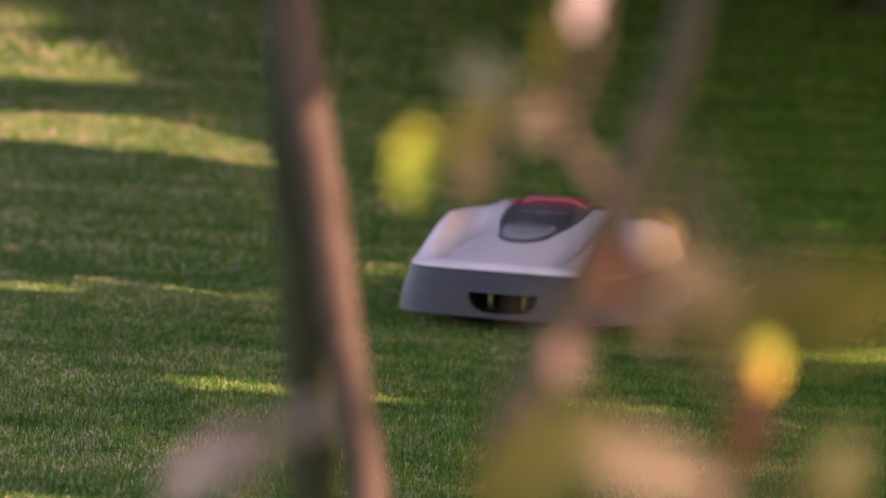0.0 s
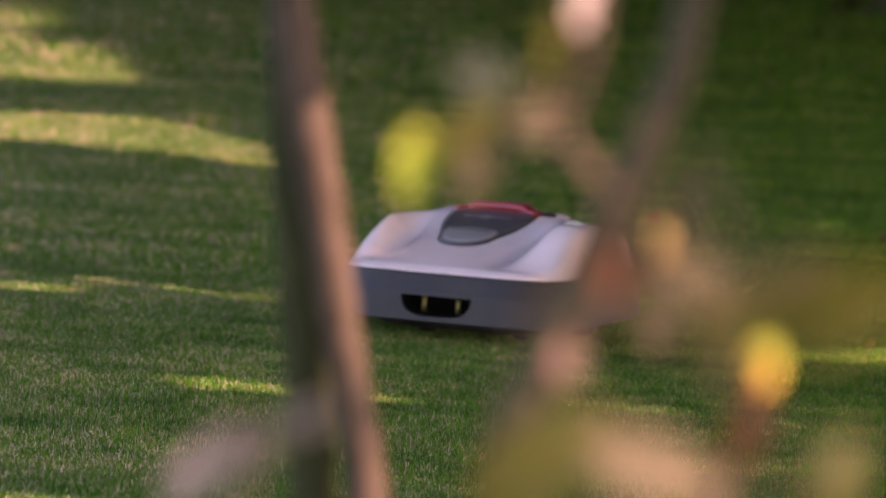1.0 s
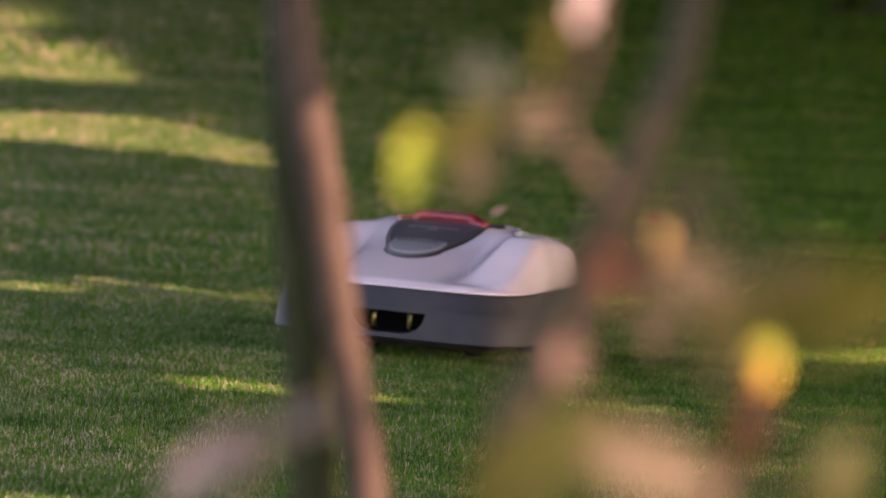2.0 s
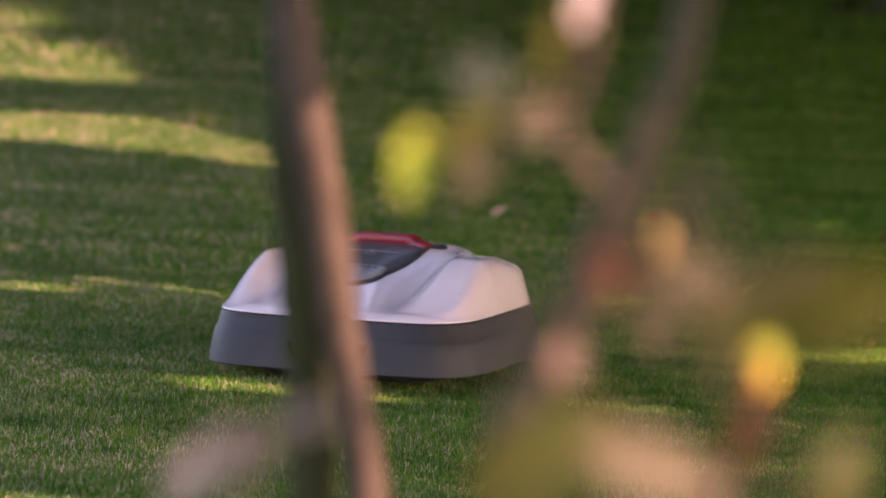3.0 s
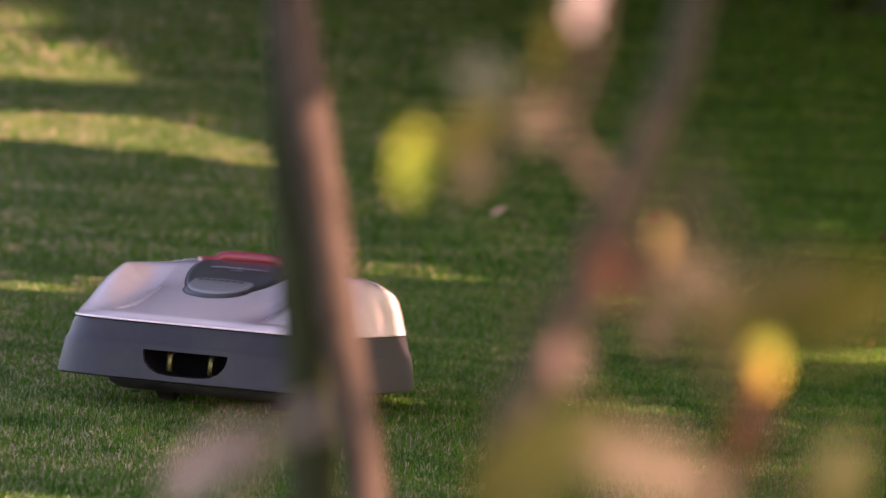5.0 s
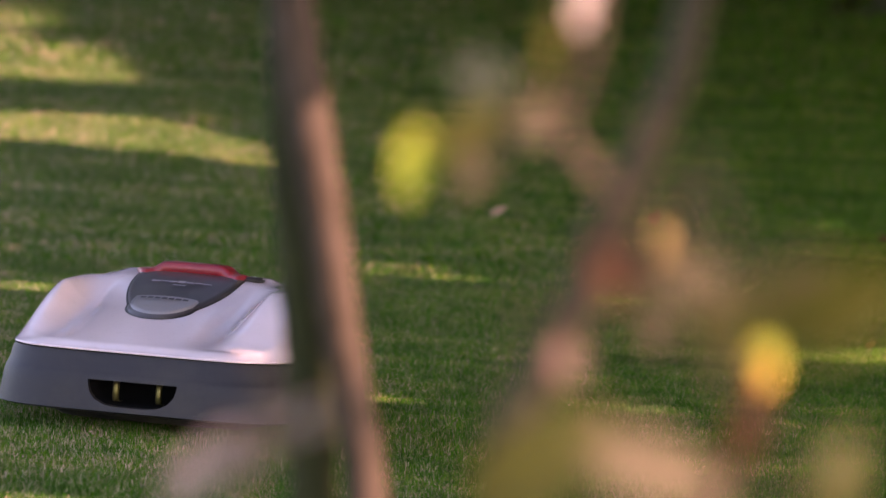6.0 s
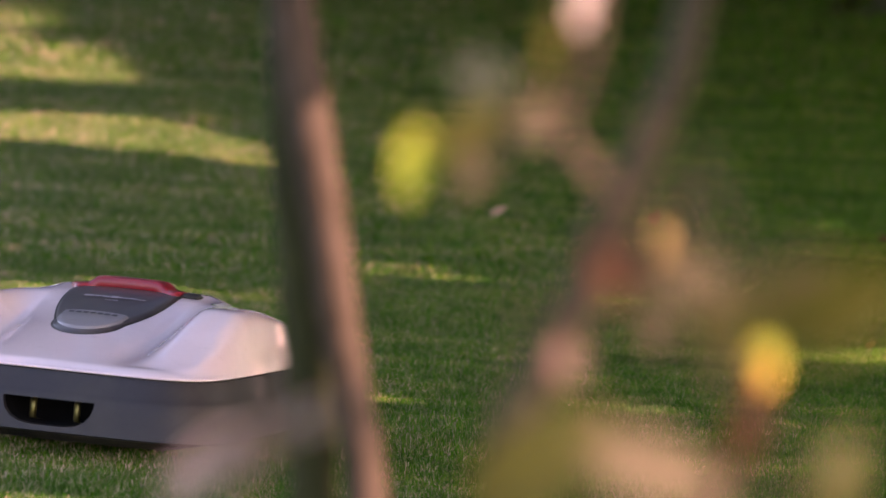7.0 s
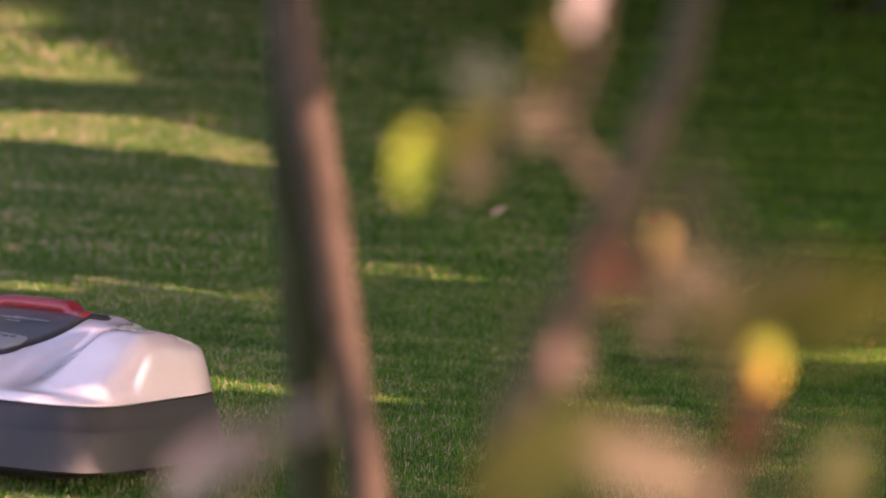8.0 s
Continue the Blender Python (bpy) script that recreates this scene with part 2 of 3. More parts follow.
def trees():
    rng = random.Random(11)
    spots = [(4.5, 4.0), (5.0, 10.75), (5.2, 16.5), (6.0, 22.5), (5.5, 29.0), (11.0, 1.5), (11.5, 7.5), (10.5, 14.0), (12.0, 20.5), (11.0, 27.0)]
    crowns = [[] for _ in spots]
    shape = [Vector(v) for v in ((0, -0.03, 0), (0.08, 0.03, 0.016), (0.18, 0.0, 0), (0.08, -0.08, 0.016))]
    # each leaf is set up the sun's line from the ground it shades
    for _ in range(76000):
        gx, gy, h = rng.uniform(-4.5, 5.0), rng.uniform(5.4, 30), rng.uniform(1.8, 4.6)
        p = Vector((gx, gy, rise(gx, gy))) + SUN * (h / SUN.z)
        q = Euler((rng.uniform(-1.2, 1.2), rng.uniform(-1.2, 1.2), rng.uniform(0, 6.28))).to_matrix()
        size = rng.uniform(0.9, 1.8)
        blade = [p + q @ (v * size) for v in shape]
        feet = [v - SUN * ((v.z - rise(gx, gy)) / SUN.z) for v in blade + [(blade[0] + blade[2]) / 2]]
        if any(lit(f.x, f.y) for f in feet):
            continue
        if rng.random() < thinned(gx, gy):
            continue
        near = min(range(len(spots)), key=lambda i: (spots[i][0] - p.x) ** 2 + (spots[i][1] - p.y) ** 2)
        crowns[near].append(blade)
    for (x, y), crown in zip(spots, crowns):
        base = Vector((x, y, rise(x, y)))
        tree = thing("tree", "unseen leafy tree placed to shade the lawn", "tree", "trees beside the lawn")
        tree.location = base
        bm = bmesh.new()
        limb(bm, [(0, 0, -0.3), (0.05, 0, 1.2), (-0.05, 0.08, 2.2), (0.1, 0, 3.4), (0.05, 0.1, 4.5)], [0.3, 0.22, 0.18, 0.14, 0.05], 12)
        for k in range(7):
            a, z = k * 2.4, 1.6 + 0.3 * k
            reach = 2.6 - 0.15 * k
            limb(bm, [(0, 0, z), (math.cos(a) * reach * 0.5, math.sin(a) * reach * 0.5, z + 0.7), (math.cos(a) * reach, math.sin(a) * reach, z + 1.8)], [0.08, 0.05, 0.015], 7)
        part("trunk", bm, BARK_TREE, tree)
        verts, faces = [], []
        for blade in crown:
            n = len(verts)
            verts += [tuple(v - base) for v in blade]
            faces.append((n, n + 1, n + 2, n + 3))
        if faces:
            crown_part = new("crown", raw_mesh("crown", np.array(verts), np.array(faces), TREE_LEAF))
            crown_part.parent = tree


trees()


def hedge():
    """A dark clipped hedge along the bank's top, added to block sky light."""
    rng = random.Random(5)
    h = thing("hedge", "tall dark green hedge, mostly out of view, added to darken the far lawn", "hedge")
    h.matrix_basis = pose(6.8, 22.8, rise(6.8, 22.8) - 0.1, 0, 0, -17)
    verts, faces = [], []
    for _ in range(26000):
        p = Vector((rng.uniform(-15, 7), rng.gauss(0, 0.5), 0.1 + 4.2 * rng.random() ** 0.8))
        q = Euler((rng.uniform(-1.2, 1.2), rng.uniform(-1.2, 1.2), rng.uniform(0, 6.28))).to_matrix()
        n = len(verts)
        verts += [tuple(p + q @ Vector(v)) for v in ((0, -0.05, 0), (0.08, 0.04, 0.02), (0.2, 0, 0), (0.08, -0.09, 0.02))]
        faces.append((n, n + 1, n + 2, n + 3))
    new("foliage", raw_mesh("foliage", np.array(verts), np.array(faces), TREE_LEAF)).parent = h
    bm = bmesh.new()
    for x in np.arange(-14.5, 7, 1.2):
        limb(bm, [(x, 0, -0.6), (x + 0.1, 0.05, 1.0), (x, 0, 3.4)], [0.06, 0.05, 0.01], 7)
    part("stems", bm, BARK_TREE, h)


def sky_blocking_tree(x, y, seed):
    """An unseen broad tree on the bank; its crown keeps sky light off the far lawn."""
    rng = random.Random(seed)
    t = thing("tree", "unseen broad tree added to darken the far bank", "tree", "trees beside the lawn")
    t.location = (x, y, rise(x, y))
    bm = bmesh.new()
    limb(bm, [(0, 0, -0.3), (0.05, 0.1, 1.5), (-0.1, 0, 3.2), (0.1, 0, 5.5)], [0.38, 0.28, 0.22, 0.06], 12)
    for k in range(8):
        a, z = k * 2.4, 2.0 + 0.3 * k
        limb(bm, [(0, 0, z), (math.cos(a) * 1.7, math.sin(a) * 1.7, z + 0.5), (math.cos(a) * 3.6, math.sin(a) * 3.6, z + 0.9)], [0.10, 0.06, 0.02], 7)
    part("trunk", bm, BARK_TREE, t)
    verts, faces = [], []
    while len(faces) < 20000:
        d = Vector((rng.gauss(0, 1), rng.gauss(0, 1), rng.gauss(0, 1))).normalized() * rng.random() ** 0.4
        p = Vector((d.x * 4.6, d.y * 4.2, 4.6 + d.z * 1.9))
        high = p + t.location
        foot = high - SUN * ((high.z - 0.3) / SUN.z)
        for _ in range(2):
            foot = high - SUN * ((high.z - rise(foot.x, foot.y)) / SUN.z)
        if noise.noise(p * 0.8) < -0.12 or any(lit(foot.x + e, foot.y + d) for e in (-0.3, -0.15, 0, 0.15, 0.3) for d in (-0.1, 0.1)):
            continue
        q = Euler((rng.uniform(-1, 1), rng.uniform(-1, 1), rng.uniform(0, 6.28))).to_matrix()
        n = len(verts)
        verts += [tuple(p + q @ Vector(v)) for v in ((0, -0.05, 0), (0.10, 0.05, 0.02), (0.24, 0, 0), (0.10, -0.10, 0.02))]
        faces.append((n, n + 1, n + 2, n + 3))
    new("crown", raw_mesh("crown", np.array(verts), np.array(faces), TREE_LEAF)).parent = t


hedge()
# added out of view, only to deepen the shade on the far lawn
for tree_x, tree_y, tree_seed in ((3.6, 25.0, 8), (3.9, 18.5, 9), (-5.5, 27.0, 10), (-4.6, 20.0, 12), (-0.5, 28.0, 13), (-2.8, 23.0, 14), (2.7, 21.5, 15)):
    sky_blocking_tree(tree_x, tree_y, tree_seed)


# ---- the robot mower ----
HALF_W, HALF_L, SEAM = 0.275, 0.3225, 0.148


def outline(a, inset=0.0):
    """A point of the rounded plan at the angle a, set in from the edge."""
    w, l = HALF_W - inset, HALF_L - inset
    c, s = math.cos(a), math.sin(a)
    n = 4.9 - 0.3 * math.tanh(s * 2.5)
    t = (abs(c / w) ** n + abs(s / l) ** n) ** (-1 / n)
    return c * t, s * t


def ease(v, a, b):
    t = max(0.0, min(1.0, (v - a) / (b - a)))
    return t * t * (3 - 2 * t)


def slope(v, a, b):
    """A straight ramp from 0 at a to 1 at b, with slightly rounded ends."""
    t = max(0.0, min(1.0, (v - a) / (b - a)))
    return 0.72 * t + 0.28 * t * t * (3 - 2 * t)


LID_X = -0.031  # the bonnet and its lid lie a little off the middle


def hood(x, y):
    """Height of the shell above the seam, before its edge: a broad bonnet that flows into two shoulders, with a soft hollow at each front corner."""
    ax, bx = abs(x), abs(x - LID_X)
    run = max(0.0, y + HALF_L)
    along = 0.004 + 0.252 * run - 0.20 * max(0.0, run - 0.40) ** 1.3
    back = 1 - 0.5 * ease(y, 0.13, 0.32)
    bonnet = (along - 0.008 * (min(bx, 0.14) / 0.098) ** 2 * min(1.0, run / 0.35) * (1 - 0.8 * ease(y, -0.08, 0.06))) * back
    rim = 1 - 0.72 * ease(ax, 0.212, 0.292) ** 1.2
    shoulder = (0.014 + 0.095 * (0.55 * ease(y, -0.300, -0.015) + 0.45 * slope(y, -0.265, -0.050)) - 0.05 * max(0.0, ax - 0.14)) * (1 - 0.47 * ease(y, 0.00, 0.36)) * rim
    w = slope(bx, 0.128 + 0.08 * min(0.05, y), 0.195 + 0.06 * min(0.05, y))
    lip = (0.005 + 0.008 * w) * rim
    blend = bonnet * (1 - w) + shoulder * w
    u, v = (y + 0.10) / 0.170, (bx - 0.150 - 0.09 * (y + 0.10)) / 0.030
    dip = max(0.0, 1 - u * u) ** 1.4 * math.exp(-v * v)
    return max(lip, blend - 0.016 * dip)


def shell_z(x, y):
    return SEAM + hood(x, y)


def loft(bm, rings, close_ends=(False, False)):
    made = [[bm.verts.new(p) for p in ring] for ring in rings]
    n = len(made[0])
    for a, b in zip(made, made[1:]):
        for k in range(n):
            bm.faces.new((a[k], a[(k + 1) % n], b[(k + 1) % n], b[k]))
    if close_ends[0]:
        bm.faces.new(made[0][::-1])
    if close_ends[1]:
        bm.faces.new(made[-1])
    return made


def plan_ring(inset, z, count=120):
    return [(*outline(k * math.tau / count, inset), z) for k in range(count)]


def port_outline(grow, y, top=0.101, low=0.057):
    """The charging port's outline: wide at the top, rounded below."""
    pts = [(-0.080, top), (0.080, top), (0.080, 0.094), (0.076, 0.080), (0.066, 0.068), (0.050, 0.060), (0.028, low), (-0.028, low), (-0.050, 0.060), (-0.066, 0.068), (-0.076, 0.080), (-0.080, 0.094)]
    mid = (top + low) / 2
    return [(x * (1 + grow / 0.07), y, mid + (z - mid) * (1 + grow / 0.023)) for x, z in pts]


def cut(ob, cutter_bm):
    """Takes the cutter's body out of a mesh for good."""
    mesh = bpy.data.meshes.new("cutter")
    bmesh.ops.recalc_face_normals(cutter_bm, faces=cutter_bm.faces)
    cutter_bm.to_mesh(mesh)
    cutter_bm.free()
    knife = new("cutter", mesh)
    mod = ob.modifiers.new("cut", "BOOLEAN")
    mod.operation, mod.object, mod.solver = "DIFFERENCE", knife, "EXACT"
    bpy.context.view_layer.update()
    done = bpy.data.meshes.new_from_object(ob.evaluated_get(bpy.context.evaluated_depsgraph_get()))
    ob.modifiers.clear()
    ob.data = done
    bpy.data.objects.remove(knife)
    bpy.data.meshes.remove(mesh)


def on_shell(name, inside, lift, material, parent, label="", depth=0.006, steps=14, count=48):
    """A plate that follows the shell: inside(a) gives its edge at the angle a round its middle."""
    bm = bmesh.new()
    cx, cy, edge = inside
    rings = []
    for i in range(steps + 1):
        s = 1 - i / steps
        ring = []
        for k in range(count):
            ex, ey = edge(k * math.tau / count)
            x, y = cx + ex * s, cy + ey * s
            round_off = 0.003 * max(0.0, (s - 0.93) / 0.07) ** 2
            ring.append((x, y, shell_z(x, y) + lift - round_off))
        rings.append(ring)
    skirt = [(x, y, z - depth) for x, y, z in rings[0]]
    made = loft(bm, [skirt] + rings[:-1])
    bm.faces.new(made[-1])
    return part(name, bm, material, parent, label)


def mower():
    m = thing("robot_mower", "white robotic lawn mower with grey bumper driving over short grass", "lawn mower")
    bm = bmesh.new()
    loft(bm, [plan_ring(0.030, 0.052), plan_ring(0.000, 0.045), plan_ring(-0.006, 0.048), plan_ring(-0.005, 0.054), plan_ring(-0.001, 0.085), plan_ring(0.0025, 0.106),
              plan_ring(0.005, 0.112), plan_ring(0.008, 0.118), plan_ring(0.0125, 0.138), plan_ring(0.016, SEAM - 0.002), plan_ring(0.040, SEAM - 0.002)], (True, True))
    bmesh.ops.recalc_face_normals(bm, faces=bm.faces)
    bumper = part("bumper", bm, BUMPER, None, "dark grey plastic bumper skirt")
    knife = bmesh.new()
    loft(knife, [port_outline(0, -0.36), port_outline(0, -0.232)], (True, True))
    cut(bumper, knife)
    for f in bumper.data.polygons:
        f.use_smooth = True
    bumper.parent = m
    mod = bumper.modifiers.new("edges", "EDGE_SPLIT")
    mod.split_angle = radians(40)
    # charging port: a dark lining and two brass contacts
    bm = bmesh.new()
    made = loft(bm, [port_outline(-0.0006, -0.3145), port_outline(-0.0012, -0.290), port_outline(-0.004, -0.236)])
    bm.faces.new(made[-1])
    port = part("charging_port", bm, RECESS, m, "black recess with two brass contacts")
    for x in (-0.039, 0.039):
        bm = bmesh.new()
        strip = [(-0.262, 0.061), (-0.284, 0.063), (-0.289, 0.067), (-0.289, 0.093), (-0.284, 0.097), (-0.262, 0.099)]
        loft(bm, [[(x - 0.006, y, z), (x - 0.003, y - 0.003, z), (x + 0.003, y - 0.003, z), (x + 0.006, y, z)] for y, z in strip], (True, True))
        part("contact", bm, BRASS, port, "brass charging contact")
    # shell
    bm = bmesh.new()
    count, rings = 240, []
    rings.append(plan_ring(0.032, SEAM, count))
    rings.append(plan_ring(0.0145, SEAM + 0.0005, count))
    rings.append(plan_ring(0.0138, SEAM + 0.002, count))
    rings.append(plan_ring(0.0145, SEAM + 0.004, count))
    steps = 90
    for i in range(steps):
        s = 1 - (i + 0.4) / steps
        ring = []
        for k in range(count):
            ox, oy = outline(k * math.tau / count, 0.0155)
            x, y = ox * s, oy * s
            edge = min(1.0, (1 - s) / 0.09)
            z = SEAM + 0.004 + (hood(x, y) - 0.004) * math.sin(edge * math.pi / 2) ** 0.8
            ring.append((x, y, z))
        rings.append(ring)
    made = loft(bm, rings)
    bm.faces.new(made[-1])
    for _ in range(2):
        bmesh.ops.smooth_vert(bm, verts=[v for v in bm.verts if v.co.z > SEAM + 0.008], factor=0.4, use_axis_z=True)
    part("shell", bm, SHELL, m, "glossy white plastic hood")

    def shield(a, grow=0.0):
        """The panel's edge: a round nose in front, straight sides that widen to the back."""
        u = (a / math.tau) % 1.0
        w0, w1, back = 0.060 + grow, 0.097 + grow, 0.105 + grow
        if u < 0.2 or 0.5 <= u < 0.7:
            f = u / 0.2 if u < 0.2 else (0.7 - u) / 0.2
            x, y = (w1 + (w0 - w1) * f + 0.012 * math.sin(math.pi * f)) * (-1 if u < 0.2 else 1), back + (-0.085 - back) * f
        elif u < 0.5:
            turn = (u - 0.2) / 0.3 * math.pi
            x, y = -w0 * math.cos(turn), -0.085 - (0.065 + grow) * math.sin(turn)
        else:
            x, y = w1 * (1 - 2 * (u - 0.7) / 0.3), back
        return x, y + 0.030

    def plate(a):
        c, s = math.cos(a), math.sin(a)
        return 0.060 * c, 0.086 * math.copysign(abs(s) ** 0.85, s) if s < 0 else 0.006 * s
    on_shell("panel_rim", (LID_X, -0.025, lambda a: shield(a, 0.006)), 0.002, BLACK, m, "black rubber rim of the panel", count=60)
    panel = on_shell("control_panel", (LID_X, -0.025, shield), 0.005, PANEL, m, "dark grey control panel lid", count=60)
    on_shell("badge_plate", (LID_X, -0.049, plate), 0.0078, SILVER, panel, "silver oval plate with worn print", 0.004)

    def bar(x, y, wide, long, lift, ink=PRINT):
        bm = bmesh.new()
        n = max(2, int(wide / 0.008))
        rows = [[bm.verts.new((x + wide * (i / n - 0.5), y + long * (j - 0.5), shell_z(x + wide * (i / n - 0.5), y + long * (j - 0.5)) + lift)) for i in range(n + 1)] for j in (0, 1)]
        for i in range(n):
            bm.faces.new((rows[0][i], rows[0][i + 1], rows[1][i + 1], rows[1][i]))
        part("print_bar", bm, ink, panel)
    for k, (wide, long) in enumerate(((0.016, 0.007), (0.014, 0.004), (0.015, 0.006), (0.014, 0.011), (0.015, 0.005), (0.014, 0.006), (0.016, 0.004))):
        bar(LID_X - 0.048 + 0.0160 * k, 0.036 + 0.001 * (k % 2), wide, long, 0.0075)
    bar(LID_X, 0.020, 0.024, 0.004, 0.0075)
    for k in range(7):
        bar(LID_X - 0.039 + 0.013 * k, -0.063, 0.010, 0.009, 0.0105, EMBOSSED)
    # red handle behind the panel
    bm = bmesh.new()
    path = []
    for i in range(25):
        u = i / 24 * 2 - 1
        x = LID_X + 0.098 * u
        y = 0.118 - 0.020 * abs(u) ** 4
        path.append((x, y, max(shell_z(x, y), shell_z(LID_X, y) - 0.009) + 0.009 - 0.011 * slope(abs(u), 0.58, 0.74)))
    rings = []
    for i, p in enumerate(path):
        d = (Vector(path[min(i + 1, 24)]) - Vector(path[max(i - 1, 0)])).normalized()
        side = d.cross(Vector((0, 0, 1))).normalized()
        up = side.cross(d)
        w, h = 0.019, 0.011
        rings.append([tuple(Vector(p) + side * (w * math.copysign(abs(math.cos(k * math.tau / 14)) ** 0.45, math.cos(k * math.tau / 14)))
                            + up * (h * math.copysign(abs(math.sin(k * math.tau / 14)) ** 0.45, math.sin(k * math.tau / 14)))) for k in range(14)])
    loft(bm, rings, (True, True))
    bmesh.ops.recalc_face_normals(bm, faces=bm.faces)
    handle = part("handle", bm, RED, m, "red plastic carrying handle")
    bm = bmesh.new()
    bmesh.ops.create_cube(bm, size=1, matrix=Matrix.Translation((LID_X, 0.108, shell_z(LID_X, 0.108) + 0.012)) @ Matrix.Diagonal((0.05, 0.014, 0.012, 1)))
    bmesh.ops.bevel(bm, geom=bm.edges[:], offset=0.003, segments=2, affect="EDGES")
    part("latch", bm, BLACK, handle, "black latch")
    hx, hy = LID_X + 0.110, 0.108
    bm = bmesh.new()
    bmesh.ops.create_cube(bm, size=1, matrix=Matrix.Translation((hx, hy, shell_z(hx, hy) + 0.001)) @ Matrix.Diagonal((0.044, 0.024, 0.012, 1)))
    bmesh.ops.bevel(bm, geom=bm.edges[:], offset=0.004, segments=2, affect="EDGES")
    part("hinge", bm, BLACK, handle, "black hinge cover")
    # chassis and wheels under the skirt
    bm = bmesh.new()
    loft(bm, [plan_ring(0.09, 0.024, 60), plan_ring(0.075, 0.034, 60), plan_ring(0.075, 0.055, 60)], (True, True))
    part("chassis", bm, BLACK, m, "black underbody")
    for x, y, r, w in ((-0.165, 0.13, 0.09, 0.045), (0.165, 0.13, 0.09, 0.045), (-0.11, -0.08, 0.035, 0.03), (0.11, -0.08, 0.035, 0.03)):
        bm = bmesh.new()
        prof = [(-w / 2, r * 0.5), (-w / 2, r * 0.9), (-w * 0.35, r), (w * 0.35, r), (w / 2, r * 0.9), (w / 2, r * 0.5)]
        loft(bm, [[(x + px, y + math.cos(k * math.tau / 28) * (pr - 0.006 * (k % 2) * (pr > r * 0.95)), r + math.sin(k * math.tau / 28) * (pr - 0.006 * (k % 2) * (pr > r * 0.95)))
                   for k in range(28)] for px, pr in prof], (True, True))
        part("wheel", bm, BLACK, m, "black rubber wheel")
    return m


MOWER = mower()


# ---- the shrub close to the camera ----
def leaf_mesh(name, length, width, bend, material):
    """A pointed leaf with a raised midrib, drooping along its length; the stalk is at the origin."""
    bm = bmesh.new()
    n, rows = 9, []
    for i in range(n + 1):
        t = i / n
        half = width / 2 * math.sin(math.pi * min(1, t * 0.96 + 0.04) ** 0.85) ** 0.8
        row = []
        for j in (-1, -0.5, 0, 0.5, 1):
            row.append(bm.verts.new((length * t, half * j, bend * length * t * t * -1 + 0.10 * half * (abs(j) - 0.5) + 0.02 * width * math.sin(t * 14 + j))))
        rows.append(row)
    for a, b in zip(rows, rows[1:]):
        for j in range(4):
            bm.faces.new((a[j], a[j + 1], b[j + 1], b[j]))
    bmesh.ops.solidify(bm, geom=bm.faces[:], thickness=0.0006)
    mesh = bpy.data.meshes.new(name)
    bm.to_mesh(mesh)
    bm.free()
    mesh.materials.append(material)
    for f in mesh.polygons:
        f.use_smooth = True
    return mesh


def shrub(name, label, stems, leaves):
    """stems: bark and points with radii; leaves: kind, place, turns, length, width."""
    s = thing(name, label, "shrub", "shrubs before the lawn")
    course = []
    for name_of, bark, points in stems:
        bm = bmesh.new()
        pts = [Vector(p[:3]) for p in points]
        rad = [p[3] for p in points]
        fine, fr = [], []
        for i in range(len(pts) - 1):
            a, b = pts[max(i - 1, 0)], pts[min(i + 2, len(pts) - 1)]
            for k in range(6):
                t = k / 6
                fine.append(0.5 * (2 * pts[i] + (pts[i + 1] - a) * t + (2 * a - 5 * pts[i] + 4 * pts[i + 1] - b) * t * t + (3 * pts[i] - a - 3 * pts[i + 1] + b) * t ** 3))
                fr.append((rad[i] * (1 - t) + rad[i + 1] * t) * (1 + 0.05 * math.sin(len(fine) * 1.9)))
        fine.append(pts[-1]), fr.append(rad[-1])
        course += fine
        limb(bm, [tuple(p) for p in fine], fr, 12)
        part(name_of, bm, bark, s)
    for kind, place, turns, length, width in leaves:
        foot = Vector(place)
        joint = min(course, key=lambda p: (p - foot).length)
        sag = (foot + joint) / 2 + Vector((0, 0, 0.12 * (foot - joint).length))
        stalk = bmesh.new()
        limb(stalk, [tuple(joint), tuple(sag), tuple(foot)], [0.0018, 0.0014, 0.0010], 5)
        part("stalk", stalk, BARK_GREY, s)
        ob = new("leaf", leaf_mesh("leaf", length, width, 0.18, LEAVES[kind]))
        ob.parent = s
        ob.matrix_basis = pose(*place, *turns)
    return s


shrub("slender_tree", "slender pinkish stem and a dark mossy stem, out of focus", [
    ("stem", BARK_DARK, [(-0.132, 3.948, 0.976, 0.0162), (-0.129, 3.940, 0.875, 0.0167), (-0.124, 3.932, 0.782, 0.0176), (-0.117, 3.925, 0.699, 0.0190), (-0.111, 3.920, 0.634, 0.0195), (-0.108, 3.915, 0.570, 0.0195), (-0.106, 3.909, 0.505, 0.0195), (-0.105, 3.909, 0.231, 0.0214), (-0.104, 3.909, -0.043, 0.0253)]),
    ("stem", BARK_PINK, [(-0.129, 3.908, 0.977, 0.0184), (-0.119, 3.901, 0.895, 0.0184), (-0.108, 3.895, 0.821, 0.0184), (-0.095, 3.888, 0.739, 0.0179), (-0.085, 3.882, 0.666, 0.0170), (-0.073, 3.876, 0.593, 0.0165), (-0.061, 3.870, 0.511, 0.0170), (-0.053, 3.870, 0.232, 0.0187), (-0.050, 3.870, -0.046, 0.0221)]),
], [])
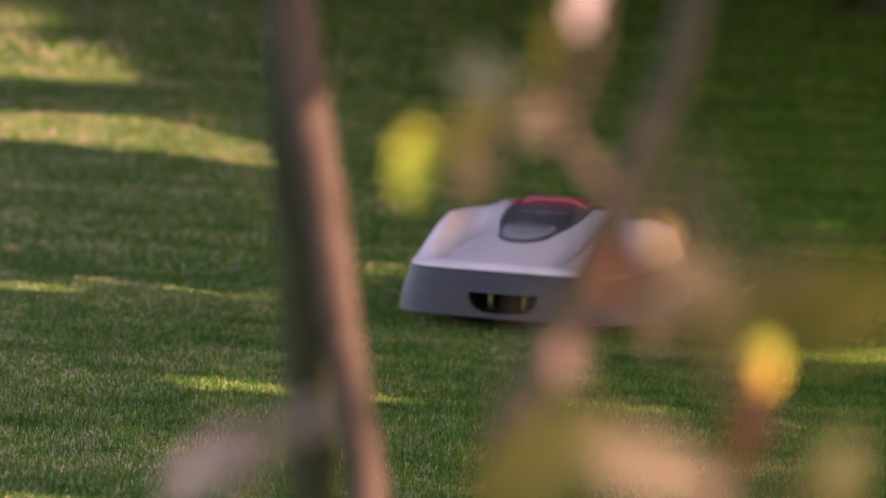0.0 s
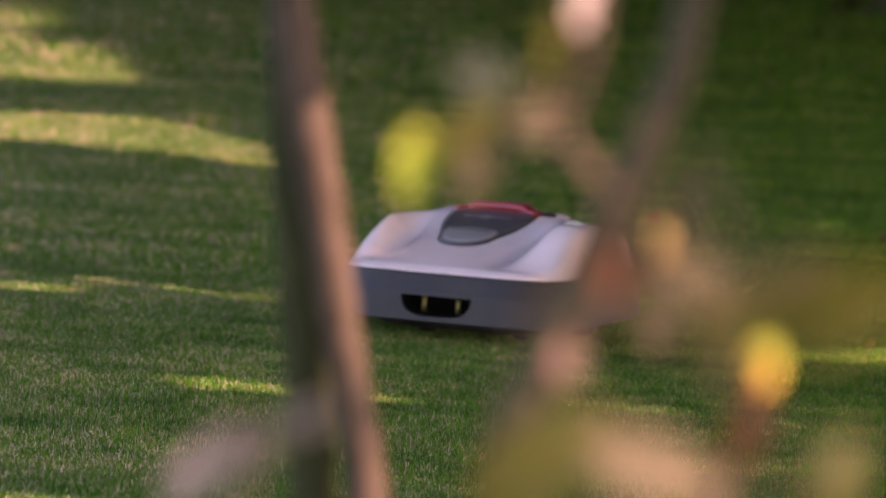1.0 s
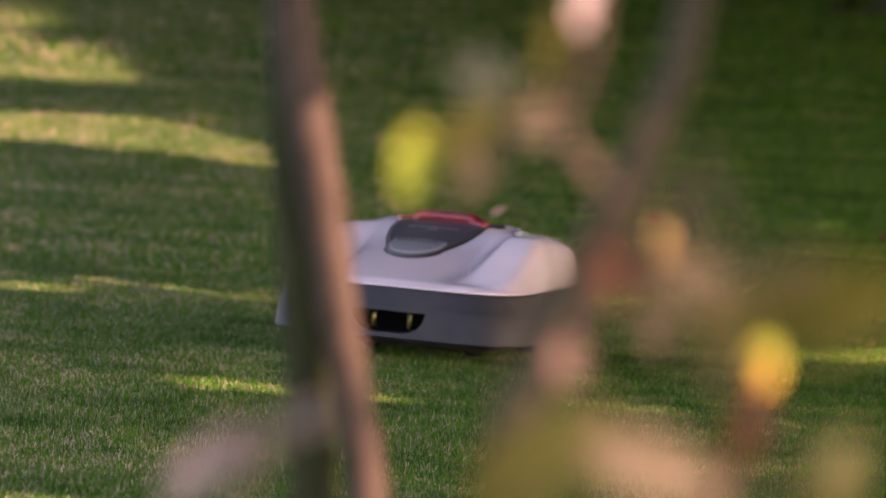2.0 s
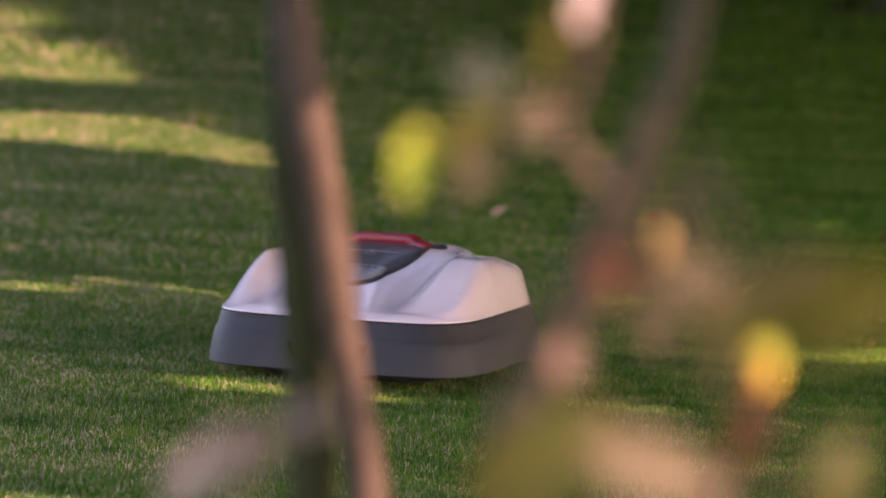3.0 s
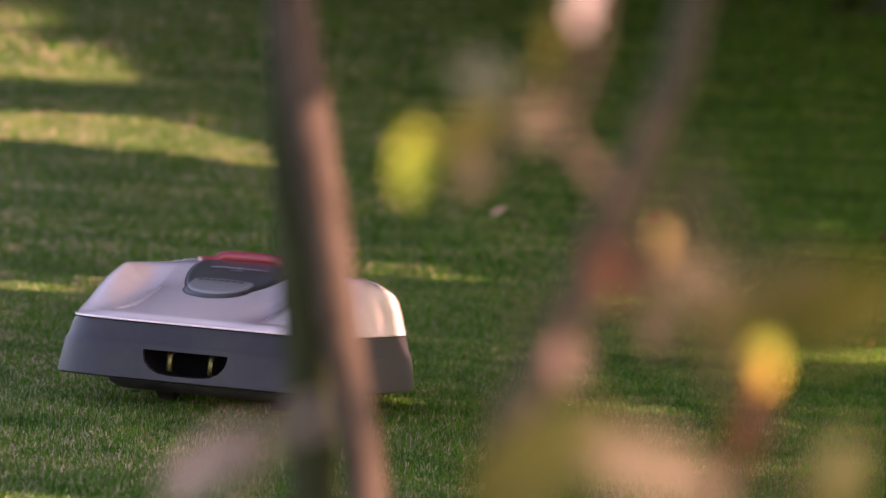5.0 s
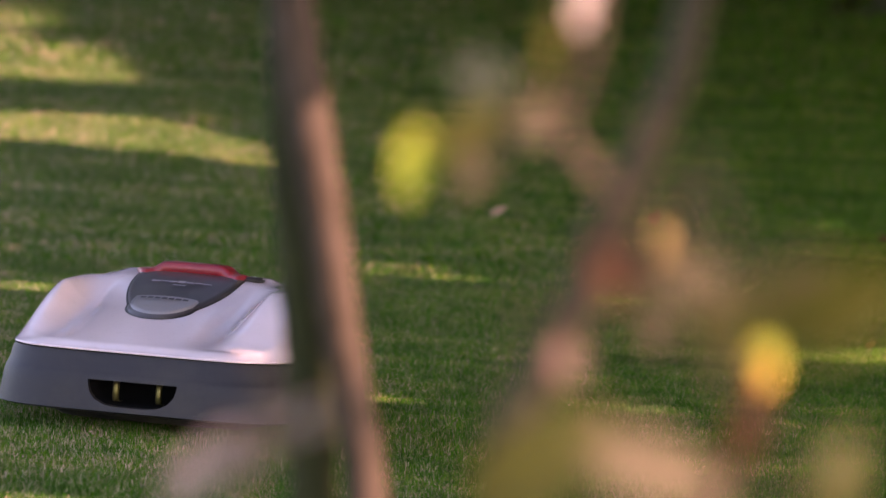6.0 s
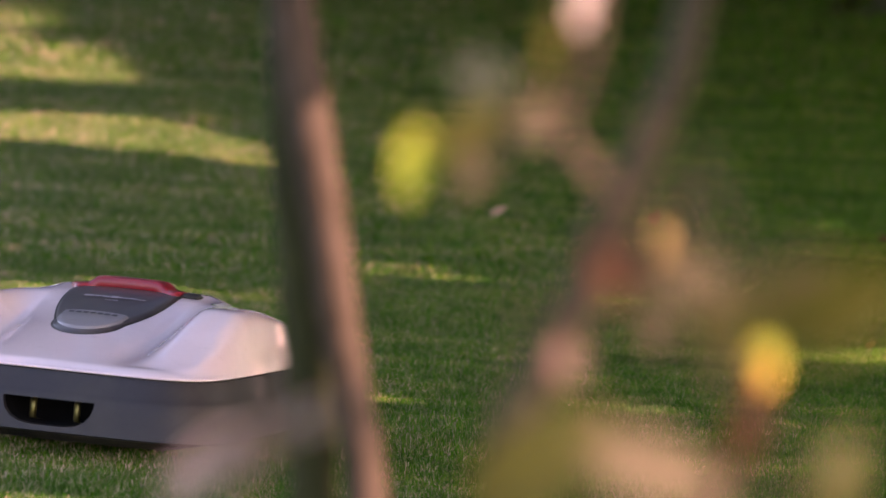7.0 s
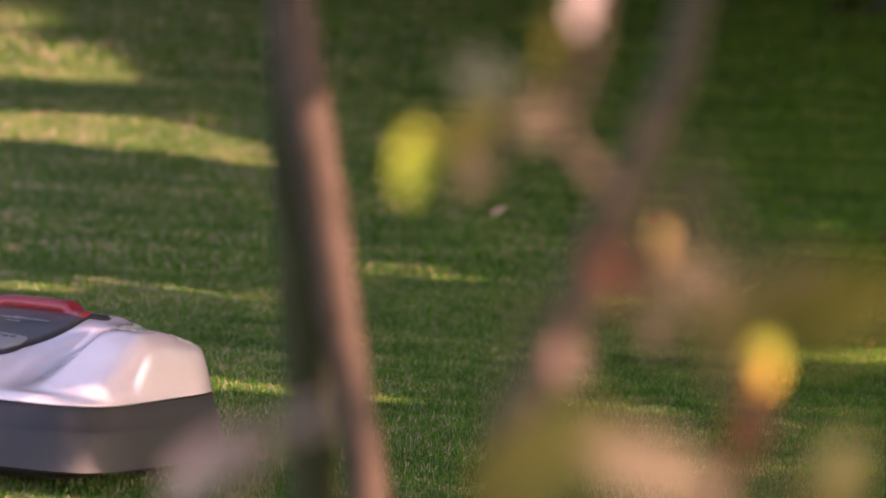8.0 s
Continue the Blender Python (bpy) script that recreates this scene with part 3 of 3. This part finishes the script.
shrub("garden_plant", "low plant with lilac-grey leaves, out of focus", [
    ("stem", BARK_GREY, [(-0.060, 2.286, 0.773, 0.0009), (-0.081, 2.284, 0.756, 0.0015), (-0.094, 2.282, 0.728, 0.0020), (-0.103, 2.282, 0.342, 0.0022), (-0.105, 2.282, -0.044, 0.0026)]),
], [
    ("grey", (-0.080, 2.285, 0.765), (55, 150, -10), 0.062, 0.030),
    ("grey", (-0.056, 2.286, 0.778), (55, 140, -20), 0.030, 0.016),
    ("grey", (-0.113, 2.284, 0.755), (60, 120, -20), 0.038, 0.019),
])
# kind, place, turns, length and width of each leaf
UPPER_LEAVES = [
    ("olive", (0.061, 2.452, 0.964), (90, 100, 40), 0.040, 0.020),
    ("pink", (0.069, 2.451, 0.948), (90, -60, 50), 0.035, 0.025),
    ("dull", (0.032, 2.298, 0.925), (120, -150, -30), 0.038, 0.024),
    ("olive", (0.033, 2.448, 0.911), (90, 150, 30), 0.049, 0.020),
    ("tan", (0.061, 2.448, 0.910), (90, 160, 40), 0.032, 0.023),
    ("yellow", (-0.011, 2.447, 0.902), (95, 100, 45), 0.039, 0.027),
    ("tan", (0.025, 2.446, 0.897), (90, 115, 20), 0.035, 0.019),
    ("tan", (0.070, 2.446, 0.892), (90, 70, 10), 0.023, 0.016),
    ("tan", (0.088, 1.894, 0.883), (90, 40, 10), 0.051, 0.019),
    ("tan", (0.086, 1.992, 0.862), (100, 80, 10), 0.031, 0.016),
    ("brown", (0.070, 2.193, 0.862), (90, 60, 20), 0.031, 0.018),
]
MIDDLE_LEAVES = [
    ("olive", (0.120, 1.791, 0.860), (100, -20, -20), 0.064, 0.036),
    ("tan", (0.134, 1.992, 0.857), (100, -30, -20), 0.031, 0.016),
    ("olive", (0.103, 1.891, 0.849), (90, -20, -10), 0.042, 0.027),
    ("tan", (0.113, 1.991, 0.846), (100, 80, 0), 0.033, 0.014),
    ("tan", (0.118, 2.442, 0.837), (90, 50, 40), 0.037, 0.019),
    ("brown", (0.102, 2.441, 0.833), (100, 150, -20), 0.032, 0.023),
    ("olive", (0.135, 2.391, 0.832), (110, 100, -20), 0.045, 0.023),
    ("amber", (0.119, 2.441, 0.826), (90, -110, 45), 0.029, 0.020),
    ("rose", (0.108, 2.439, 0.809), (110, 80, 30), 0.026, 0.017),
    ("tan", (0.056, 1.887, 0.809), (90, 22, 25), 0.076, 0.029),
    ("rose", (0.060, 2.289, 0.808), (100, 95, 30), 0.021, 0.016),
]
LOWER_LEAVES = [
    ("tan", (0.064, 2.438, 0.795), (100, 95, 30), 0.026, 0.020),
    ("brown", (0.153, 2.287, 0.783), (90, 110, 10), 0.041, 0.019),
    ("olive", (0.016, 1.885, 0.777), (90, -45, -10), 0.067, 0.038),
    ("olive", (0.157, 1.985, 0.770), (90, -60, 10), 0.035, 0.021),
    ("orange", (0.161, 2.436, 0.766), (90, -70, 45), 0.037, 0.027),
    ("brown", (0.158, 2.435, 0.761), (90, 110, 0), 0.035, 0.014),
    ("tan", (0.061, 2.484, 0.748), (90, 30, 40), 0.074, 0.034),
    ("tan", (0.106, 2.483, 0.725), (100, 20, 40), 0.059, 0.026),
    ("olive", (0.016, 2.381, 0.713), (90, -40, -10), 0.073, 0.042),
    ("olive", (0.195, 2.481, 0.698), (90, -50, 0), 0.040, 0.030),
]
shrub("garden_shrub", "shrub with pinkish twigs and yellowing autumn leaves, out of focus", [
    ("stem", BARK_GREY, [(0.164, 2.907, 1.003, 0.0113), (0.152, 2.903, 0.952, 0.0116), (0.139, 2.898, 0.901, 0.0119), (0.115, 2.894, 0.847, 0.0119), (0.092, 2.890, 0.803, 0.0116), (0.075, 2.887, 0.762, 0.0109), (0.054, 2.883, 0.714, 0.0113), (0.030, 2.878, 0.653, 0.0116), (0.016, 2.878, 0.301, 0.0128), (0.011, 2.878, -0.052, 0.0151)]),
    ("twig", BARK_PINK, [(0.084, 2.456, 1.009, 0.0029), (0.077, 2.451, 0.949, 0.0032), (0.066, 2.448, 0.914, 0.0037), (0.062, 2.447, 0.897, 0.0040), (0.075, 2.445, 0.877, 0.0046), (0.091, 2.444, 0.865, 0.0032)]),
    ("twig", BARK_PINK, [(0.088, 2.443, 0.851, 0.0043), (0.103, 2.441, 0.828, 0.0049), (0.108, 2.439, 0.805, 0.0043), (0.111, 2.438, 0.788, 0.0029)]),
    ("twig", BARK_PINK, [(0.157, 2.436, 0.768, 0.0035), (0.150, 2.434, 0.742, 0.0043), (0.140, 2.431, 0.707, 0.0049), (0.129, 2.427, 0.664, 0.0058), (0.122, 2.427, 0.303, 0.0063), (0.119, 2.427, -0.058, 0.0075)]),
    ("twig", BARK_PINK, [(0.064, 2.437, 0.779, 0.0029), (0.074, 2.439, 0.805, 0.0035), (0.097, 2.441, 0.828, 0.0037)]),
], UPPER_LEAVES + MIDDLE_LEAVES + LOWER_LEAVES)
def shading_leaves(seed):
    """Leaves of the unseen taller shrub: a loose crown, thick where it is to shade the stems before it."""
    rng = random.Random(seed)
    found = []
    # how many, the shaded stem's x and y, and the heights and depth of its shade
    for count, sx, sy, low, high, deep in ((75, -0.12, 3.91, 0.84, 1.04, 0.13), (85, 0.14, 2.90, 0.76, 1.03, 0.15), (120, -0.11, 3.6, 1.0, 1.6, 0.6)):
        made = 0
        while made < count:
            x = rng.uniform(0.74, 0.98)
            turns = (rng.uniform(40, 140), rng.uniform(-60, 60), rng.uniform(30, 110))
            length, width = rng.uniform(0.06, 0.14), rng.uniform(0.05, 0.09)
            place = Vector((sx, sy + rng.uniform(-deep, deep), rng.uniform(low, high))) + SUN * ((x - sx) / SUN.x)
            m = pose(*place, *turns)
            edge = [m @ Vector((length * a, width * b, 0)) for a in (0, 0.25, 0.5, 0.75, 1) for b in (-0.5, 0, 0.5)]
            falls = [p - SUN * ((p.x + 0.11) / SUN.x) for p in edge]
            # no leaf where the pink stem is to stay sunlit
            if any(abs(f.y - 3.90) < 0.06 and 0.3 < f.z < 0.824 and not 0.650 < f.z < 0.672 for f in falls):
                continue
            made += 1
            found.append((rng.choice(("olive", "olive", "olive", "dull", "yellow")), tuple(place), turns, length, width))
    return found


# this shrub stands out of view, added to cast shade on the stems
shrub("garden_shrub", "unseen taller shrub with olive leaves, added to shade the stems", [
    ("stem", BARK_PINK, [(1.05, 3.1, 1.9, 0.006), (0.95, 3.1, 1.3, 0.012), (1.0, 3.1, 0.6, 0.018), (1.05, 3.1, -0.12, 0.022)]),
    ("twig", BARK_PINK, [(0.95, 3.1, 1.25, 0.008), (0.88, 2.85, 1.45, 0.006), (0.86, 2.5, 1.6, 0.003)]),
    ("twig", BARK_PINK, [(0.95, 3.1, 1.25, 0.008), (0.88, 3.4, 1.45, 0.006), (0.86, 3.7, 1.6, 0.003)]),
], shading_leaves(21))


# ---- leaves lying on the lawn ----
def fallen(kind, x, y, size, turn, label):
    mesh = leaf_mesh("fallen_leaf", size, size * 0.6, -0.25, LEAVES[kind])
    ob = tagged(new("fallen_leaf", mesh), label, "leaf", "leaves on the lawn")
    ob.matrix_basis = pose(x, y, rise(x, y) + 0.036, 38, -14, turn)


fallen("pale", 0.131, 13.49, 0.055, 8, "pale curled fallen leaf on the grass")
fallen("brown", 0.583, 13.500, 0.07, 70, "red-brown fallen leaf on the grass")
fallen("brown", 1.226, 13.456, 0.04, 10, "small brown fallen leaf on the grass")
fallen("olive", 0.915, 10.36, 0.030, 40, "small olive-green leaf on the grass")


def motions():
    """The mower drives slowly over the lawn, rocking a little on its unevenness."""
    rows = []
    for t, x, y, heading, nod, rock, lift in (
        (0.0, 0.236, 10.745, 19.7, 2.2, -1.1, 0.002),
        (1.0, 0.099, 10.413, 21.8, 0.3, -0.6, 0.007),
        (1.7, 0.015, 10.122, 19.7, -0.7, 0.5, 0.014),
        (2.8, -0.106, 9.568, 17.0, 1.5, -1.6, -0.004),
        (3.5, -0.197, 9.282, 20.0, -1.2, -1.2, -0.007),
        (4.0, -0.270, 9.112, 19.8, -3.0, -0.4, -0.006),
        (4.7, -0.351, 8.907, 17.8, -4.5, -0.2, 0.003),
        (5.8, -0.446, 8.597, 14.0, -0.1, 0.0, -0.005),
        (6.5, -0.509, 8.353, 15.7, -1.6, -0.6, -0.005),
        (7.0, -0.563, 8.155, 17.0, -1.4, 0.3, -0.004),
        (7.5, -0.623, 7.947, 18.3, -1.2, 0.5, -0.004),
        (8.0, -0.696, 7.728, 19.2, -1.7, 0.4, -0.006),
    ):
        tilt = Matrix.Rotation(math.atan(0.066), 4, "Y")
        rows.append((t, Matrix.Translation((x, y, rise(x, y) + lift)) @ tilt @ pose(0, 0, 0, nod, rock, -heading)))
    walk(MOWER, rows)


motions()
